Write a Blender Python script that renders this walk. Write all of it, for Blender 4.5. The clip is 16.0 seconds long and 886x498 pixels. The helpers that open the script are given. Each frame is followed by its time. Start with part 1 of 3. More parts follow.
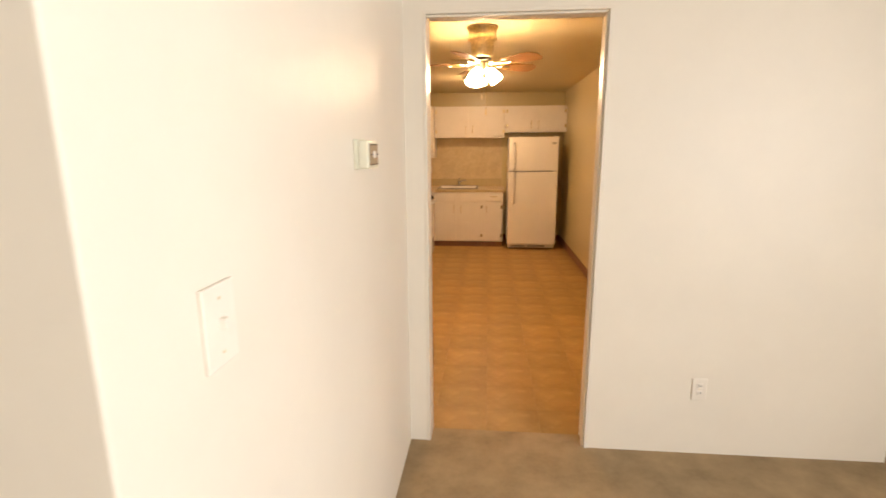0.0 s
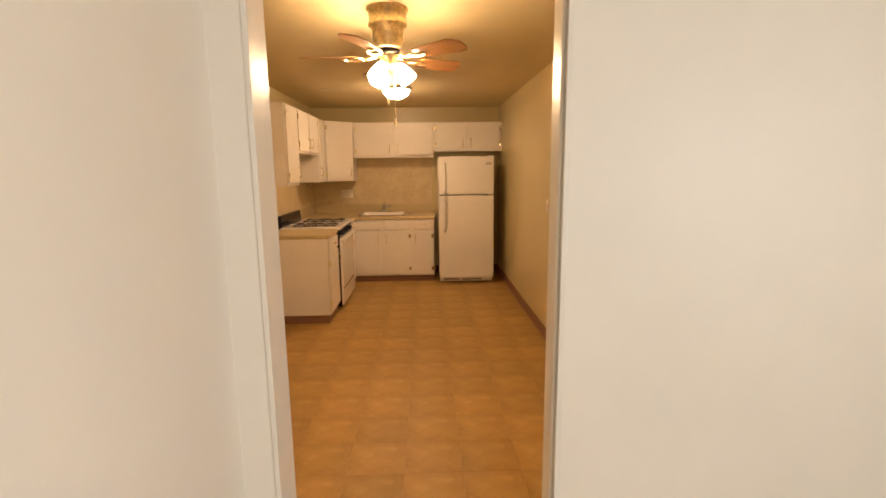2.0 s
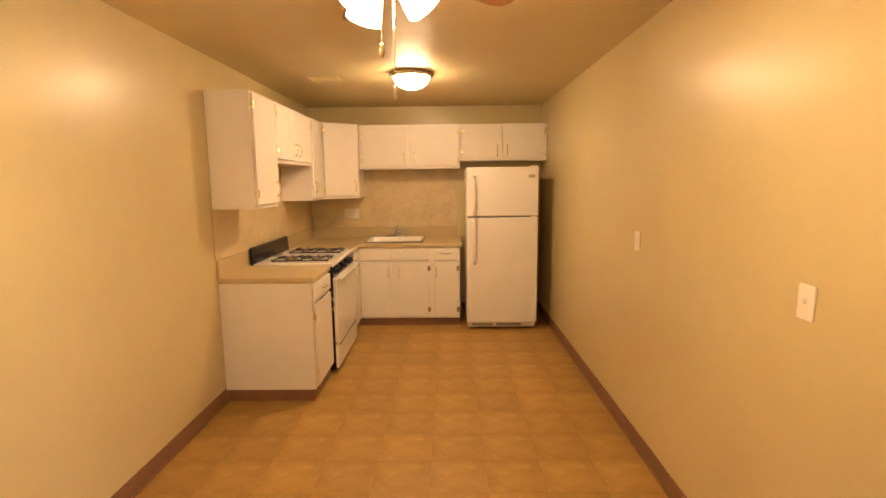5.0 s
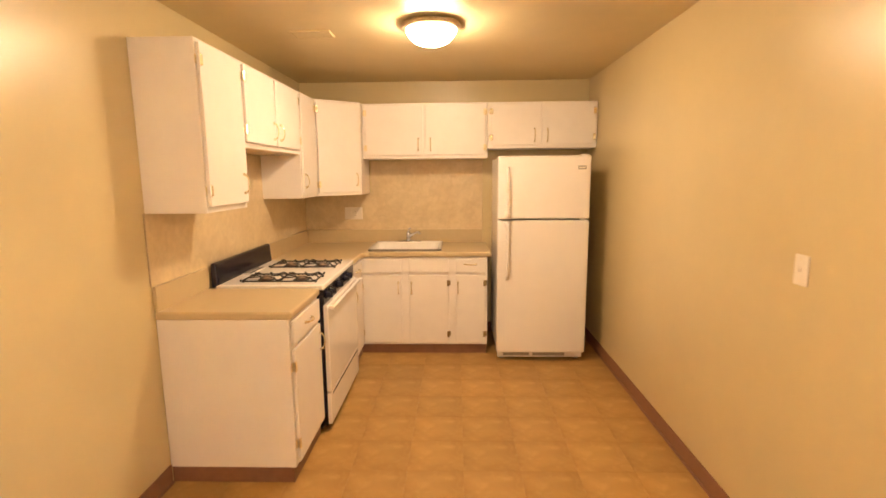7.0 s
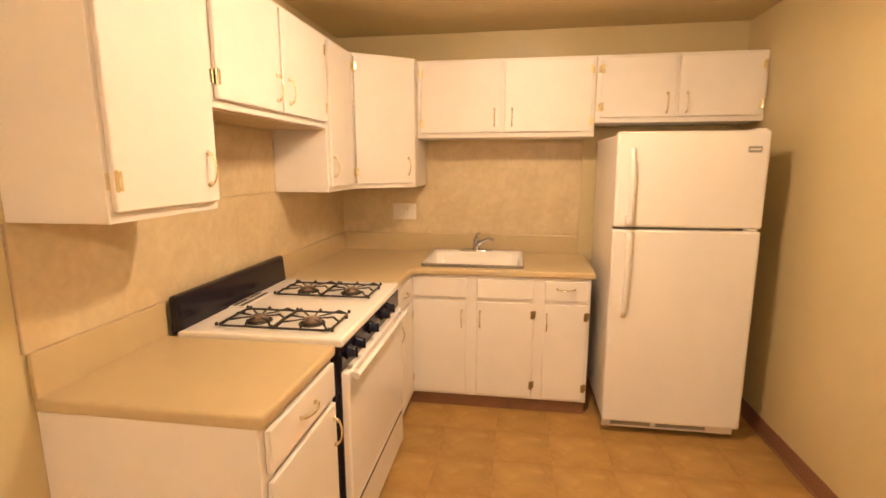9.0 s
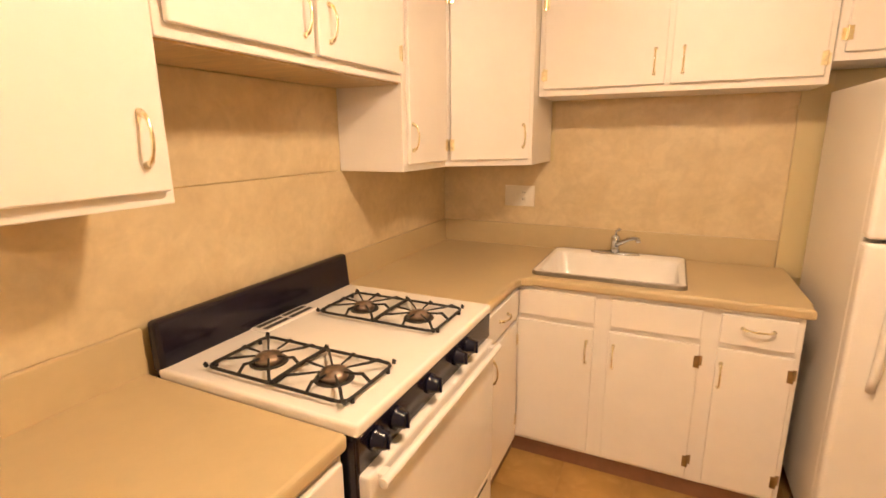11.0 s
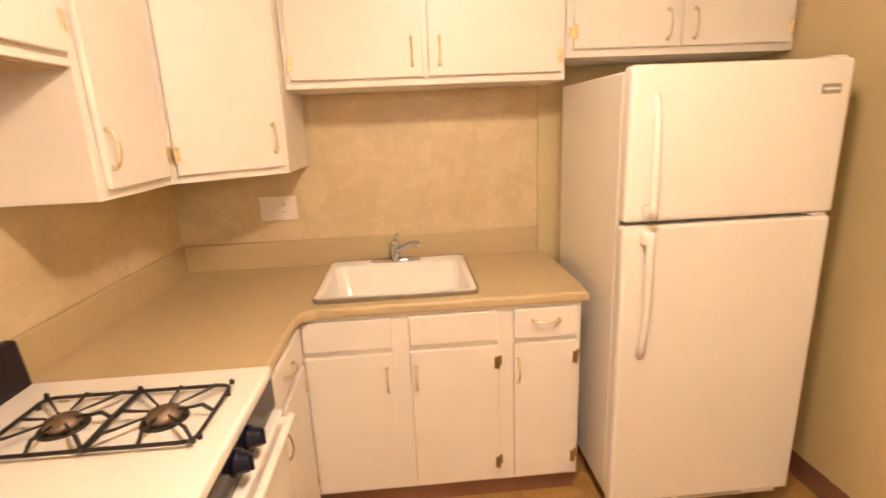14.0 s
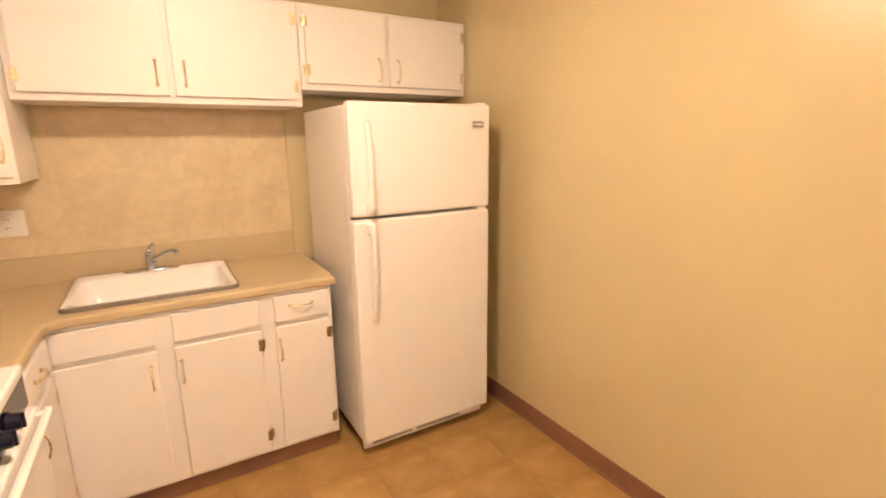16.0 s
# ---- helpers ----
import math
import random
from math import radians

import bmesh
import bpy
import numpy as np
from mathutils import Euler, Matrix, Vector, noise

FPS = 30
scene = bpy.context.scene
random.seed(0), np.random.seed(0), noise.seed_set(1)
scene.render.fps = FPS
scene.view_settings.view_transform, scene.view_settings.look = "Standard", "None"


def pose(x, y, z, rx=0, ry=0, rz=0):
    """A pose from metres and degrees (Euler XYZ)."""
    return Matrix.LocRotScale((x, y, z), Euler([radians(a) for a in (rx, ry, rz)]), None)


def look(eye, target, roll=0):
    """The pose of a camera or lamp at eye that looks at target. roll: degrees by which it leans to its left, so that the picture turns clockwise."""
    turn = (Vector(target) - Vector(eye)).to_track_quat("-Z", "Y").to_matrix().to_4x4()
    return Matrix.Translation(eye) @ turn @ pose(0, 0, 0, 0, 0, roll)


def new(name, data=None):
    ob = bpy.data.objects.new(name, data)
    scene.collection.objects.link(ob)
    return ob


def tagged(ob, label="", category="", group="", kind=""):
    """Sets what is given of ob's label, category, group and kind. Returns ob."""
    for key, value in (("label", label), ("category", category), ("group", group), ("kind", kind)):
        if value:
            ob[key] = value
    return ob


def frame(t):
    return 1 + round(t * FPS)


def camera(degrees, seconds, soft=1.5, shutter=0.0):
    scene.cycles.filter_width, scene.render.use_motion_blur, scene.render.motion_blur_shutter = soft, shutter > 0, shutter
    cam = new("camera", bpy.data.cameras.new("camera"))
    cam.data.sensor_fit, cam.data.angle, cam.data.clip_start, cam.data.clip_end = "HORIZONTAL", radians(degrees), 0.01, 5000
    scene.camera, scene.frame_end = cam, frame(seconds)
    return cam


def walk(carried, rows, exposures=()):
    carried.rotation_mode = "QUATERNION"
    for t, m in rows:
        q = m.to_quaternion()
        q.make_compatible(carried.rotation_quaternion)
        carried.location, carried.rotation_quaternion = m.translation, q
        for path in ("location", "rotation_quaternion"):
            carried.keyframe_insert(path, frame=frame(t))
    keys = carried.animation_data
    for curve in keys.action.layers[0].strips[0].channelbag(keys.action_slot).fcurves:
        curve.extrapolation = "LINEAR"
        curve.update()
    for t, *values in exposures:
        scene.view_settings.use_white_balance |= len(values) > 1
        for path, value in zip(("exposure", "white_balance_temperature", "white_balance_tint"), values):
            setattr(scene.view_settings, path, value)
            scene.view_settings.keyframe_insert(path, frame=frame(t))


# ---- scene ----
cam = camera(85.5, 16.0, soft=1.6, shutter=0.4)
PATH = [
    (0, (0.412, 0.2, 1.568), (0.231, 2.149, 1.156), -0.3),
    (0.5, (0.445, 0.379, 1.558), (0.458, 2.345, 1.191), -0.6),
    (1, (0.457, 0.663, 1.572), (0.544, 2.631, 1.224), -0.5),
    (1.5, (0.502, 0.933, 1.562), (0.596, 2.905, 1.243), -0.7),
    (2, (0.567, 1.233, 1.57), (0.633, 3.204, 1.239), -0.6),
    (2.5, (0.567, 1.506, 1.563), (0.625, 3.476, 1.223), -0.6),
    (3, (0.544, 1.815, 1.603), (0.593, 3.782, 1.242), -0.5),
    (3.5, (0.532, 2.022, 1.575), (0.568, 3.995, 1.246), -1.0),
    (4, (0.541, 2.296, 1.58), (0.545, 4.276, 1.302), -1.2),
    (6.5, (0.473, 3.487, 1.61), (0.436, 5.464, 1.309), -0.3),
    (7, (0.392, 3.847, 1.588), (0.336, 5.822, 1.28), -0.5),
    (7.5, (0.28, 4.19, 1.582), (0.217, 6.164, 1.269), -0.5),
    (8, (0.208, 4.524, 1.579), (0.112, 6.498, 1.272), -0.5),
    (8.5, (0.214, 4.825, 1.573), (0.025, 6.792, 1.265), -0.4),
    (9, (0.198, 5.092, 1.558), (-0.099, 7.039, 1.211), -0.1),
    (9.5, (0.163, 5.353, 1.535), (-0.262, 7.263, 1.121), 0.2),
    (12, (0.15, 6.132, 1.568), (-0.804, 7.838, 1.141), -0.9),
    (12.5, (0.129, 6.186, 1.597), (-0.632, 8.004, 1.259), -1.4),
    (13, (0.038, 6.237, 1.595), (-0.421, 8.156, 1.268), -1.3),
    (13.5, (-0.032, 6.281, 1.563), (-0.164, 8.24, 1.179), -1.3),
    (14, (-0.001, 6.285, 1.571), (0.126, 8.217, 1.07), -2.5),
    (14.5, (0.012, 6.246, 1.563), (0.404, 8.135, 1.037), -2.2),
    (15, (0.056, 6.166, 1.606), (0.637, 8.018, 1.123), -0.7),
    (15.5, (0.046, 5.983, 1.582), (0.822, 7.772, 1.14), -0.4),
    (16, (-0.017, 5.795, 1.554), (0.978, 7.473, 1.114), -0.7),
]
walk(cam, [(t, look(eye, target, roll)) for t, eye, target, roll in PATH], [(0, 0.87, 6600, 10), (0.8, 0.76, 6600, 10), (1.5, 0.65, 6600, 10), (2.5, 0.63, 6800, 10), (3.2, 0.66, 6950, 9), (4.2, 0.80, 6950, 8), (6.4, 1.46, 5950, 8), (7.5, 1.50, 5850, 8), (9, 1.48, 5850, 9), (12.5, 1.57, 5600, 10), (16, 1.74, 5100, 9)])

# ---- world and large lights ----
world = bpy.data.worlds.new("world")
scene.world = world
world.use_nodes = True
wn = world.node_tree.nodes
sky = wn.new("ShaderNodeTexSky")
sky.sky_type = "NISHITA"
sky.sun_disc = False
sky.sun_elevation, sky.sun_rotation = radians(40), radians(120)
world.node_tree.links.new(sky.outputs[0], wn["Background"].inputs[0])
wn["Background"].inputs[1].default_value = 0.1

day = bpy.data.lights.new("window_daylight", "AREA")
day.shape, day.size, day.size_y, day.energy, day.color = "RECTANGLE", 1.9, 1.3, 86, (0.95, 0.965, 1.03)
new("window_daylight", day).matrix_world = look((3.46, -0.95, 1.5), (0.0, -0.95, 1.4))

hall = bpy.data.lights.new("hall_daylight", "AREA")
hall.shape, hall.size, hall.size_y, hall.energy, hall.color = "RECTANGLE", 0.55, 1.1, 30, (1.0, 0.97, 0.95)
new("hall_daylight", hall).matrix_world = look((2.95, 5.80, 1.5), (2.95, 0.0, 1.2))

GLOW = (1.0, 0.68, 0.40)
FAN_GLOW, BULB_GLOW, DOME_GLOW = 80.0, 420.0, 59.0

# ---- plan ----
FZ = -0.045                                        # kitchen floor, below the carpet
XL, XR, YB, H = -1.150, 1.688, 8.71, 2.485         # kitchen
YD, YK = 2.538, 2.675                               # door wall, both faces
DL, DR, DH = 0.122, 0.940, 2.165                    # doorway
LX = 0.014                                         # passage wall
UX, UY, UT, UB = -0.832, 8.385, 2.235, 1.407        # upper cabinets


# ---- materials ----
def mat(name, color, rough=0.5, metal=0.0, var=0.08, scale=6.0, bump=0.0, bump_scale=120.0, spec=0.5, emit=None, power=0.0, per_object=0.0):
    m = bpy.data.materials.new(name)
    m.use_nodes = True
    nt = m.node_tree
    b = nt.nodes["Principled BSDF"]
    b.inputs["Roughness"].default_value = rough
    b.inputs["Metallic"].default_value = metal
    b.inputs["Specular IOR Level"].default_value = spec
    tc = nt.nodes.new("ShaderNodeTexCoord")
    n1 = nt.nodes.new("ShaderNodeTexNoise")
    n1.inputs["Scale"].default_value = scale
    n1.inputs["Detail"].default_value = 8
    n1.inputs["Roughness"].default_value = 0.65
    nt.links.new(tc.outputs["Object"], n1.inputs["Vector"])
    ramp = nt.nodes.new("ShaderNodeValToRGB")
    ramp.color_ramp.elements[0].position, ramp.color_ramp.elements[1].position = 0.3, 0.7
    lo = [c * (1 - var) for c in color]
    hi = [min(1, c * (1 + var)) for c in color]
    ramp.color_ramp.elements[0].color = (*lo, 1)
    ramp.color_ramp.elements[1].color = (*hi, 1)
    nt.links.new(n1.outputs["Fac"], ramp.inputs[0])
    last = ramp.outputs[0]
    if per_object:
        oi = nt.nodes.new("ShaderNodeObjectInfo")
        mr = nt.nodes.new("ShaderNodeMapRange")
        mr.inputs["To Min"].default_value, mr.inputs["To Max"].default_value = 1 - per_object, 1 + per_object
        nt.links.new(oi.outputs["Random"], mr.inputs["Value"])
        hs = nt.nodes.new("ShaderNodeHueSaturation")
        nt.links.new(mr.outputs[0], hs.inputs["Value"])
        nt.links.new(last, hs.inputs["Color"])
        last = hs.outputs[0]
    nt.links.new(last, b.inputs["Base Color"])
    rr = nt.nodes.new("ShaderNodeMapRange")
    rr.inputs["To Min"].default_value, rr.inputs["To Max"].default_value = rough * 0.85, min(1, rough * 1.15)
    nt.links.new(n1.outputs["Fac"], rr.inputs["Value"])
    nt.links.new(rr.outputs[0], b.inputs["Roughness"])
    if bump:
        n2 = nt.nodes.new("ShaderNodeTexNoise")
        n2.inputs["Scale"].default_value = bump_scale
        n2.inputs["Detail"].default_value = 4
        nt.links.new(tc.outputs["Object"], n2.inputs["Vector"])
        bp = nt.nodes.new("ShaderNodeBump")
        bp.inputs["Strength"].default_value = bump
        bp.inputs["Distance"].default_value = 0.004
        nt.links.new(n2.outputs["Fac"], bp.inputs["Height"])
        nt.links.new(bp.outputs[0], b.inputs["Normal"])
    if emit:
        b.inputs["Emission Color"].default_value = (*emit, 1)
        b.inputs["Emission Strength"].default_value = power
    return m


def vinyl(name, per_object):
    """Tan vinyl tile: cloudy ochre with pale curled flecks and a browner rim."""
    m = mat(name, (0.375, 0.226, 0.073), 0.46, 0, 0.06, 4.0, 0.06, 60, 0.32, per_object=per_object)
    nt = m.node_tree
    b = nt.nodes["Principled BSDF"]
    last = b.inputs["Base Color"].links[0].from_socket
    tc = nt.nodes.new("ShaderNodeTexCoord")

    def layer(fac, c0, c1, p0, p1):
        rp = nt.nodes.new("ShaderNodeValToRGB")
        rp.color_ramp.elements[0].position, rp.color_ramp.elements[1].position = p0, p1
        rp.color_ramp.elements[0].color, rp.color_ramp.elements[1].color = (*c0, 1), (*c1, 1)
        nt.links.new(fac, rp.inputs[0])
        mx = nt.nodes.new("ShaderNodeMixRGB")
        mx.blend_type = "MULTIPLY"
        mx.inputs[0].default_value = 1
        nt.links.new(last, mx.inputs[1])
        nt.links.new(rp.outputs[0], mx.inputs[2])
        return mx.outputs[0]

    def noise(scale, detail, distortion):
        nz = nt.nodes.new("ShaderNodeTexNoise")
        nz.inputs["Scale"].default_value = scale
        nz.inputs["Detail"].default_value = detail
        nz.inputs["Distortion"].default_value = distortion
        nt.links.new(tc.outputs["Generated"], nz.inputs["Vector"])
        return nz.outputs["Fac"]

    last = layer(noise(1.8, 2, 0.5), (0.88, 0.83, 0.76), (1.06, 1.05, 1.02), 0.35, 0.65)
    last = layer(noise(3.4, 2, 1.8), (1.0, 1.0, 1.0), (1.10, 1.13, 1.18), 0.50, 0.72)
    sep = nt.nodes.new("ShaderNodeSeparateXYZ")
    nt.links.new(tc.outputs["Generated"], sep.inputs[0])
    edge = None
    for axis in (0, 1):
        pp = nt.nodes.new("ShaderNodeMath")
        pp.operation = "PINGPONG"
        pp.inputs[1].default_value = 0.5
        nt.links.new(sep.outputs[axis], pp.inputs[0])
        if edge is None:
            edge = pp.outputs[0]
        else:
            mn = nt.nodes.new("ShaderNodeMath")
            mn.operation = "MINIMUM"
            nt.links.new(edge, mn.inputs[0])
            nt.links.new(pp.outputs[0], mn.inputs[1])
            edge = mn.outputs[0]
    last = layer(edge, (0.965, 0.95, 0.94), (1.01, 1.01, 1.01), 0.0, 0.14)
    nt.links.new(last, b.inputs["Base Color"])
    return m


def wood(name, color):
    m = mat(name, color, 0.35, 0, 0.25, 3.0, 0.05, 90)
    nt = m.node_tree
    mp = nt.nodes.new("ShaderNodeMapping")
    mp.inputs["Scale"].default_value = (2, 22, 22)
    tc = next(n for n in nt.nodes if n.type == "TEX_COORD")
    nz = next(n for n in nt.nodes if n.type == "TEX_NOISE" and n.inputs["Scale"].default_value == 3.0)
    nt.links.new(tc.outputs["Object"], mp.inputs["Vector"])
    nt.links.new(mp.outputs[0], nz.inputs["Vector"])
    return m


def splash(name):
    """Tan laminate: soft squarish blotches over a fine grain."""
    m = mat(name, (0.625, 0.503, 0.312), 0.40, 0, 0.05, 26, 0.04, 60)
    nt = m.node_tree
    b = nt.nodes["Principled BSDF"]
    old = b.inputs["Base Color"].links[0].from_socket
    tc = nt.nodes.new("ShaderNodeTexCoord")
    tint = old
    for sc, ds, lo in ((5.0, 0.4, (0.955, 0.935, 0.90, 1)), (11.0, 1.2, (0.965, 0.955, 0.94, 1))):
        nz = nt.nodes.new("ShaderNodeTexNoise")
        nz.inputs["Scale"].default_value = sc
        nz.inputs["Detail"].default_value = 3
        nz.inputs["Distortion"].default_value = ds
        nt.links.new(tc.outputs["Object"], nz.inputs["Vector"])
        rp = nt.nodes.new("ShaderNodeValToRGB")
        rp.color_ramp.elements[0].position, rp.color_ramp.elements[1].position = 0.40, 0.60
        rp.color_ramp.elements[0].color = lo
        rp.color_ramp.elements[1].color = (1.03, 1.03, 1.02, 1)
        nt.links.new(nz.outputs["Fac"], rp.inputs[0])
        mx = nt.nodes.new("ShaderNodeMixRGB")
        mx.blend_type = "MULTIPLY"
        mx.inputs[0].default_value = 1
        nt.links.new(tint, mx.inputs[1])
        nt.links.new(rp.outputs[0], mx.inputs[2])
        tint = mx.outputs[0]
    nt.links.new(tint, b.inputs["Base Color"])
    return m


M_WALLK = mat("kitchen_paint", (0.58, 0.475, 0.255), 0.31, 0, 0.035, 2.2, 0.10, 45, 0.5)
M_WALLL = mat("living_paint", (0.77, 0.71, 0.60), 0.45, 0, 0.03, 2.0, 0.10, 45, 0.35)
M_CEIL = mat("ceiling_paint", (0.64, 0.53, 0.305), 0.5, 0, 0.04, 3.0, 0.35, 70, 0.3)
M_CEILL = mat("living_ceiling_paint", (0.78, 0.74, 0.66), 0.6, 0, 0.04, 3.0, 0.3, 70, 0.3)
M_TRIM = mat("door_trim_paint", (0.74, 0.68, 0.57), 0.34, 0, 0.03, 8, 0.08, 30)
M_CAB = mat("cabinet_enamel", (0.79, 0.735, 0.67), 0.42, 0, 0.03, 5, 0.10, 35)
M_COUNTER = mat("tan_laminate", (0.52, 0.405, 0.225), 0.36, 0, 0.035, 14, 0.02, 200)
M_PANEL = splash("splash_panel")
M_FLOOR = vinyl("vinyl_tile", 0.07)
M_GROUT = mat("vinyl_joint", (0.35, 0.21, 0.072), 0.5, 0, 0.1, 12)
M_COVE = mat("brown_vinyl_cove", (0.22, 0.105, 0.06), 0.45, 0, 0.12, 10, 0.04, 60)
M_CARPET = mat("tan_carpet", (0.34, 0.245, 0.14), 0.95, 0, 0.22, 5, 0.9, 260, 0.1)
M_FRIDGE = mat("fridge_enamel", (0.80, 0.755, 0.70), 0.30, 0, 0.02, 4, 0.12, 180)
M_ENAMEL = mat("stove_enamel", (0.80, 0.755, 0.70), 0.16, 0, 0.03, 6)
M_BLACK = mat("black_enamel", (0.008, 0.006, 0.014), 0.16, 0, 0.2, 9, spec=0.45)
M_GRATE = mat("cast_iron", (0.02, 0.017, 0.015), 0.5, 0.2, 0.3, 40, 0.1, 150)
M_BURNER = mat("burner_steel", (0.27, 0.20, 0.15), 0.42, 0.8, 0.35, 30)
M_KNOB = mat("black_plastic", (0.008, 0.009, 0.022), 0.24, 0, 0.15, 20, spec=0.35)
M_BRASS = mat("brass", (0.93, 0.82, 0.58), 0.24, 1.0, 0.12, 30)
M_BRASSD = mat("aged_brass", (0.80, 0.68, 0.42), 0.32, 1.0, 0.25, 40)
M_HINGE = mat("tarnished_brass", (0.34, 0.25, 0.13), 0.34, 1.0, 0.25, 40)
M_CHROME = mat("chrome", (0.58, 0.60, 0.64), 0.16, 1.0, 0.05, 20)
M_RIM = mat("sink_rim_steel", (0.30, 0.27, 0.23), 0.35, 0.9, 0.15, 30)
M_SINK = mat("sink_porcelain", (0.86, 0.82, 0.77), 0.12, 0, 0.03, 8)
M_PLATE = mat("ivory_plastic", (0.80, 0.74, 0.64), 0.32, 0, 0.03, 20)
M_SLOT = mat("dark_slot", (0.03, 0.025, 0.02), 0.6, 0, 0.2, 20)
M_GREY = mat("grey_plastic", (0.30, 0.28, 0.25), 0.4, 0, 0.1, 20)
M_SAGE = mat("sage_plastic", (0.68, 0.66, 0.52), 0.4, 0, 0.06, 20)
M_THERM = mat("thermostat_tan", (0.40, 0.30, 0.19), 0.4, 0.3, 0.15, 25)
M_BLADE = wood("oak_blade", (0.27, 0.125, 0.042))
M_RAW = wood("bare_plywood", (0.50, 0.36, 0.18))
M_SHADE = mat("frosted_shade", (0.9, 0.85, 0.75), 0.4, 0, 0.02, 8, emit=GLOW, power=FAN_GLOW)
M_BULB = mat("lit_bulb", (0.9, 0.85, 0.75), 0.4, 0, 0.02, 8, emit=GLOW, power=BULB_GLOW)
M_DOME = mat("frosted_dome", (0.9, 0.85, 0.75), 0.3, 0, 0.02, 8, emit=GLOW, power=DOME_GLOW)
M_GLASS = bpy.data.materials.new("window_glass")
M_GLASS.use_nodes = True
M_GLASS.node_tree.nodes["Principled BSDF"].inputs["Transmission Weight"].default_value = 1.0
M_GLASS.node_tree.nodes["Principled BSDF"].inputs["Roughness"].default_value = 0.02
M_BRONZE = mat("bronze_ring", (0.52, 0.42, 0.29), 0.4, 0.6, 0.2, 20)


# ---- mesh tools ----
ORIGIN = {}


def thing(name, at, label="", category="", group="", kind=""):
    ob = new(name)
    ob.location = at
    ob.empty_display_size = 0.1
    ORIGIN[ob] = Vector(at)
    return tagged(ob, label, category, group, kind)


def part(name, bm, material, parent, label="", smooth=False):
    """Links a bmesh, built in world places, as one mesh under a thing or a part."""
    o = ORIGIN[parent]
    bmesh.ops.translate(bm, verts=bm.verts, vec=-o)
    me = bpy.data.meshes.new(name)
    bm.to_mesh(me)
    bm.free()
    me.materials.append(material)
    if smooth:
        me.polygons.foreach_set("use_smooth", [True] * len(me.polygons))
    ob = new(name, me)
    ob.parent = parent
    ORIGIN[ob] = o
    return tagged(ob, label)


def solid(name, bm, material, label="", category="", kind="structure", smooth=False):
    me = bpy.data.meshes.new(name)
    bm.to_mesh(me)
    bm.free()
    me.materials.append(material)
    if smooth:
        me.polygons.foreach_set("use_smooth", [True] * len(me.polygons))
    ob = new(name, me)
    ORIGIN[ob] = Vector((0, 0, 0))
    return tagged(ob, label, category, "", kind)


def box(x0, x1, y0, y1, z0, z1, bev=0.0, bm=None, seg=2):
    bm = bm or bmesh.new()
    t = bmesh.new()
    bmesh.ops.create_cube(t, size=1)
    for v in t.verts:
        v.co = (x0 + (x1 - x0) * (v.co.x + 0.5), y0 + (y1 - y0) * (v.co.y + 0.5), z0 + (z1 - z0) * (v.co.z + 0.5))
    if bev:
        bmesh.ops.bevel(t, geom=t.edges[:], offset=bev, segments=seg, profile=0.5, affect="EDGES")
    join(bm, t)
    return bm


def join(bm, t):
    me = bpy.data.meshes.new("tmp")
    t.to_mesh(me)
    t.free()
    bm.from_mesh(me)
    bpy.data.meshes.remove(me)


def tube(points, r, seg=8, bm=None, closed=False):
    """A round bar along points; r is one radius or one per point."""
    bm = bm or bmesh.new()
    pts = [Vector(p) for p in points]
    n = len(pts)
    rings = []
    side = None
    for i, p in enumerate(pts):
        a = pts[(i - 1) % n] if closed or i else pts[i]
        b = pts[(i + 1) % n] if closed or i < n - 1 else pts[i]
        d = (b - a).normalized()
        if side is None:
            side = d.orthogonal().normalized()
        side = (side - d * side.dot(d)).normalized()
        up = d.cross(side)
        rad = r[i] if isinstance(r, (list, tuple)) else r
        rings.append([bm.verts.new(p + rad * (math.cos(k * math.tau / seg) * side + math.sin(k * math.tau / seg) * up)) for k in range(seg)])
    for i in range(n if closed else n - 1):
        u, v = rings[i], rings[(i + 1) % n]
        for k in range(seg):
            bm.faces.new((u[k], u[(k + 1) % seg], v[(k + 1) % seg], v[k]))
    if not closed:
        bm.faces.new(rings[0][::-1])
        bm.faces.new(rings[-1])
    return bm


def lathe(at, axis, profile, seg=24, bm=None, cap=True):
    """Turns (distance along axis, radius) pairs about an axis through at."""
    bm = bm or bmesh.new()
    ax = Vector(axis).normalized()
    s = ax.orthogonal().normalized()
    u = ax.cross(s)
    rings = []
    for h, r in profile:
        c = Vector(at) + ax * h
        rings.append([bm.verts.new(c + r * (math.cos(k * math.tau / seg) * s + math.sin(k * math.tau / seg) * u)) for k in range(seg)])
    for a, b in zip(rings, rings[1:]):
        for k in range(seg):
            bm.faces.new((a[k], a[(k + 1) % seg], b[(k + 1) % seg], b[k]))
    if cap:
        bm.faces.new(rings[0][::-1])
        bm.faces.new(rings[-1])
    bmesh.ops.recalc_face_normals(bm, faces=bm.faces[:])
    return bm


def slab(outline, z0, z1, bev=0.0):
    """An upright prism over a plan outline."""
    bm = bmesh.new()
    f = bm.faces.new([bm.verts.new((x, y, z0)) for x, y in outline])
    g = bmesh.ops.extrude_face_region(bm, geom=[f])
    bmesh.ops.translate(bm, verts=[v for v in g["geom"] if isinstance(v, bmesh.types.BMVert)], vec=(0, 0, z1 - z0))
    bmesh.ops.recalc_face_normals(bm, faces=bm.faces[:])
    if bev:
        bmesh.ops.bevel(bm, geom=bm.edges[:], offset=bev, segments=2, profile=0.5, affect="EDGES")
    return bm


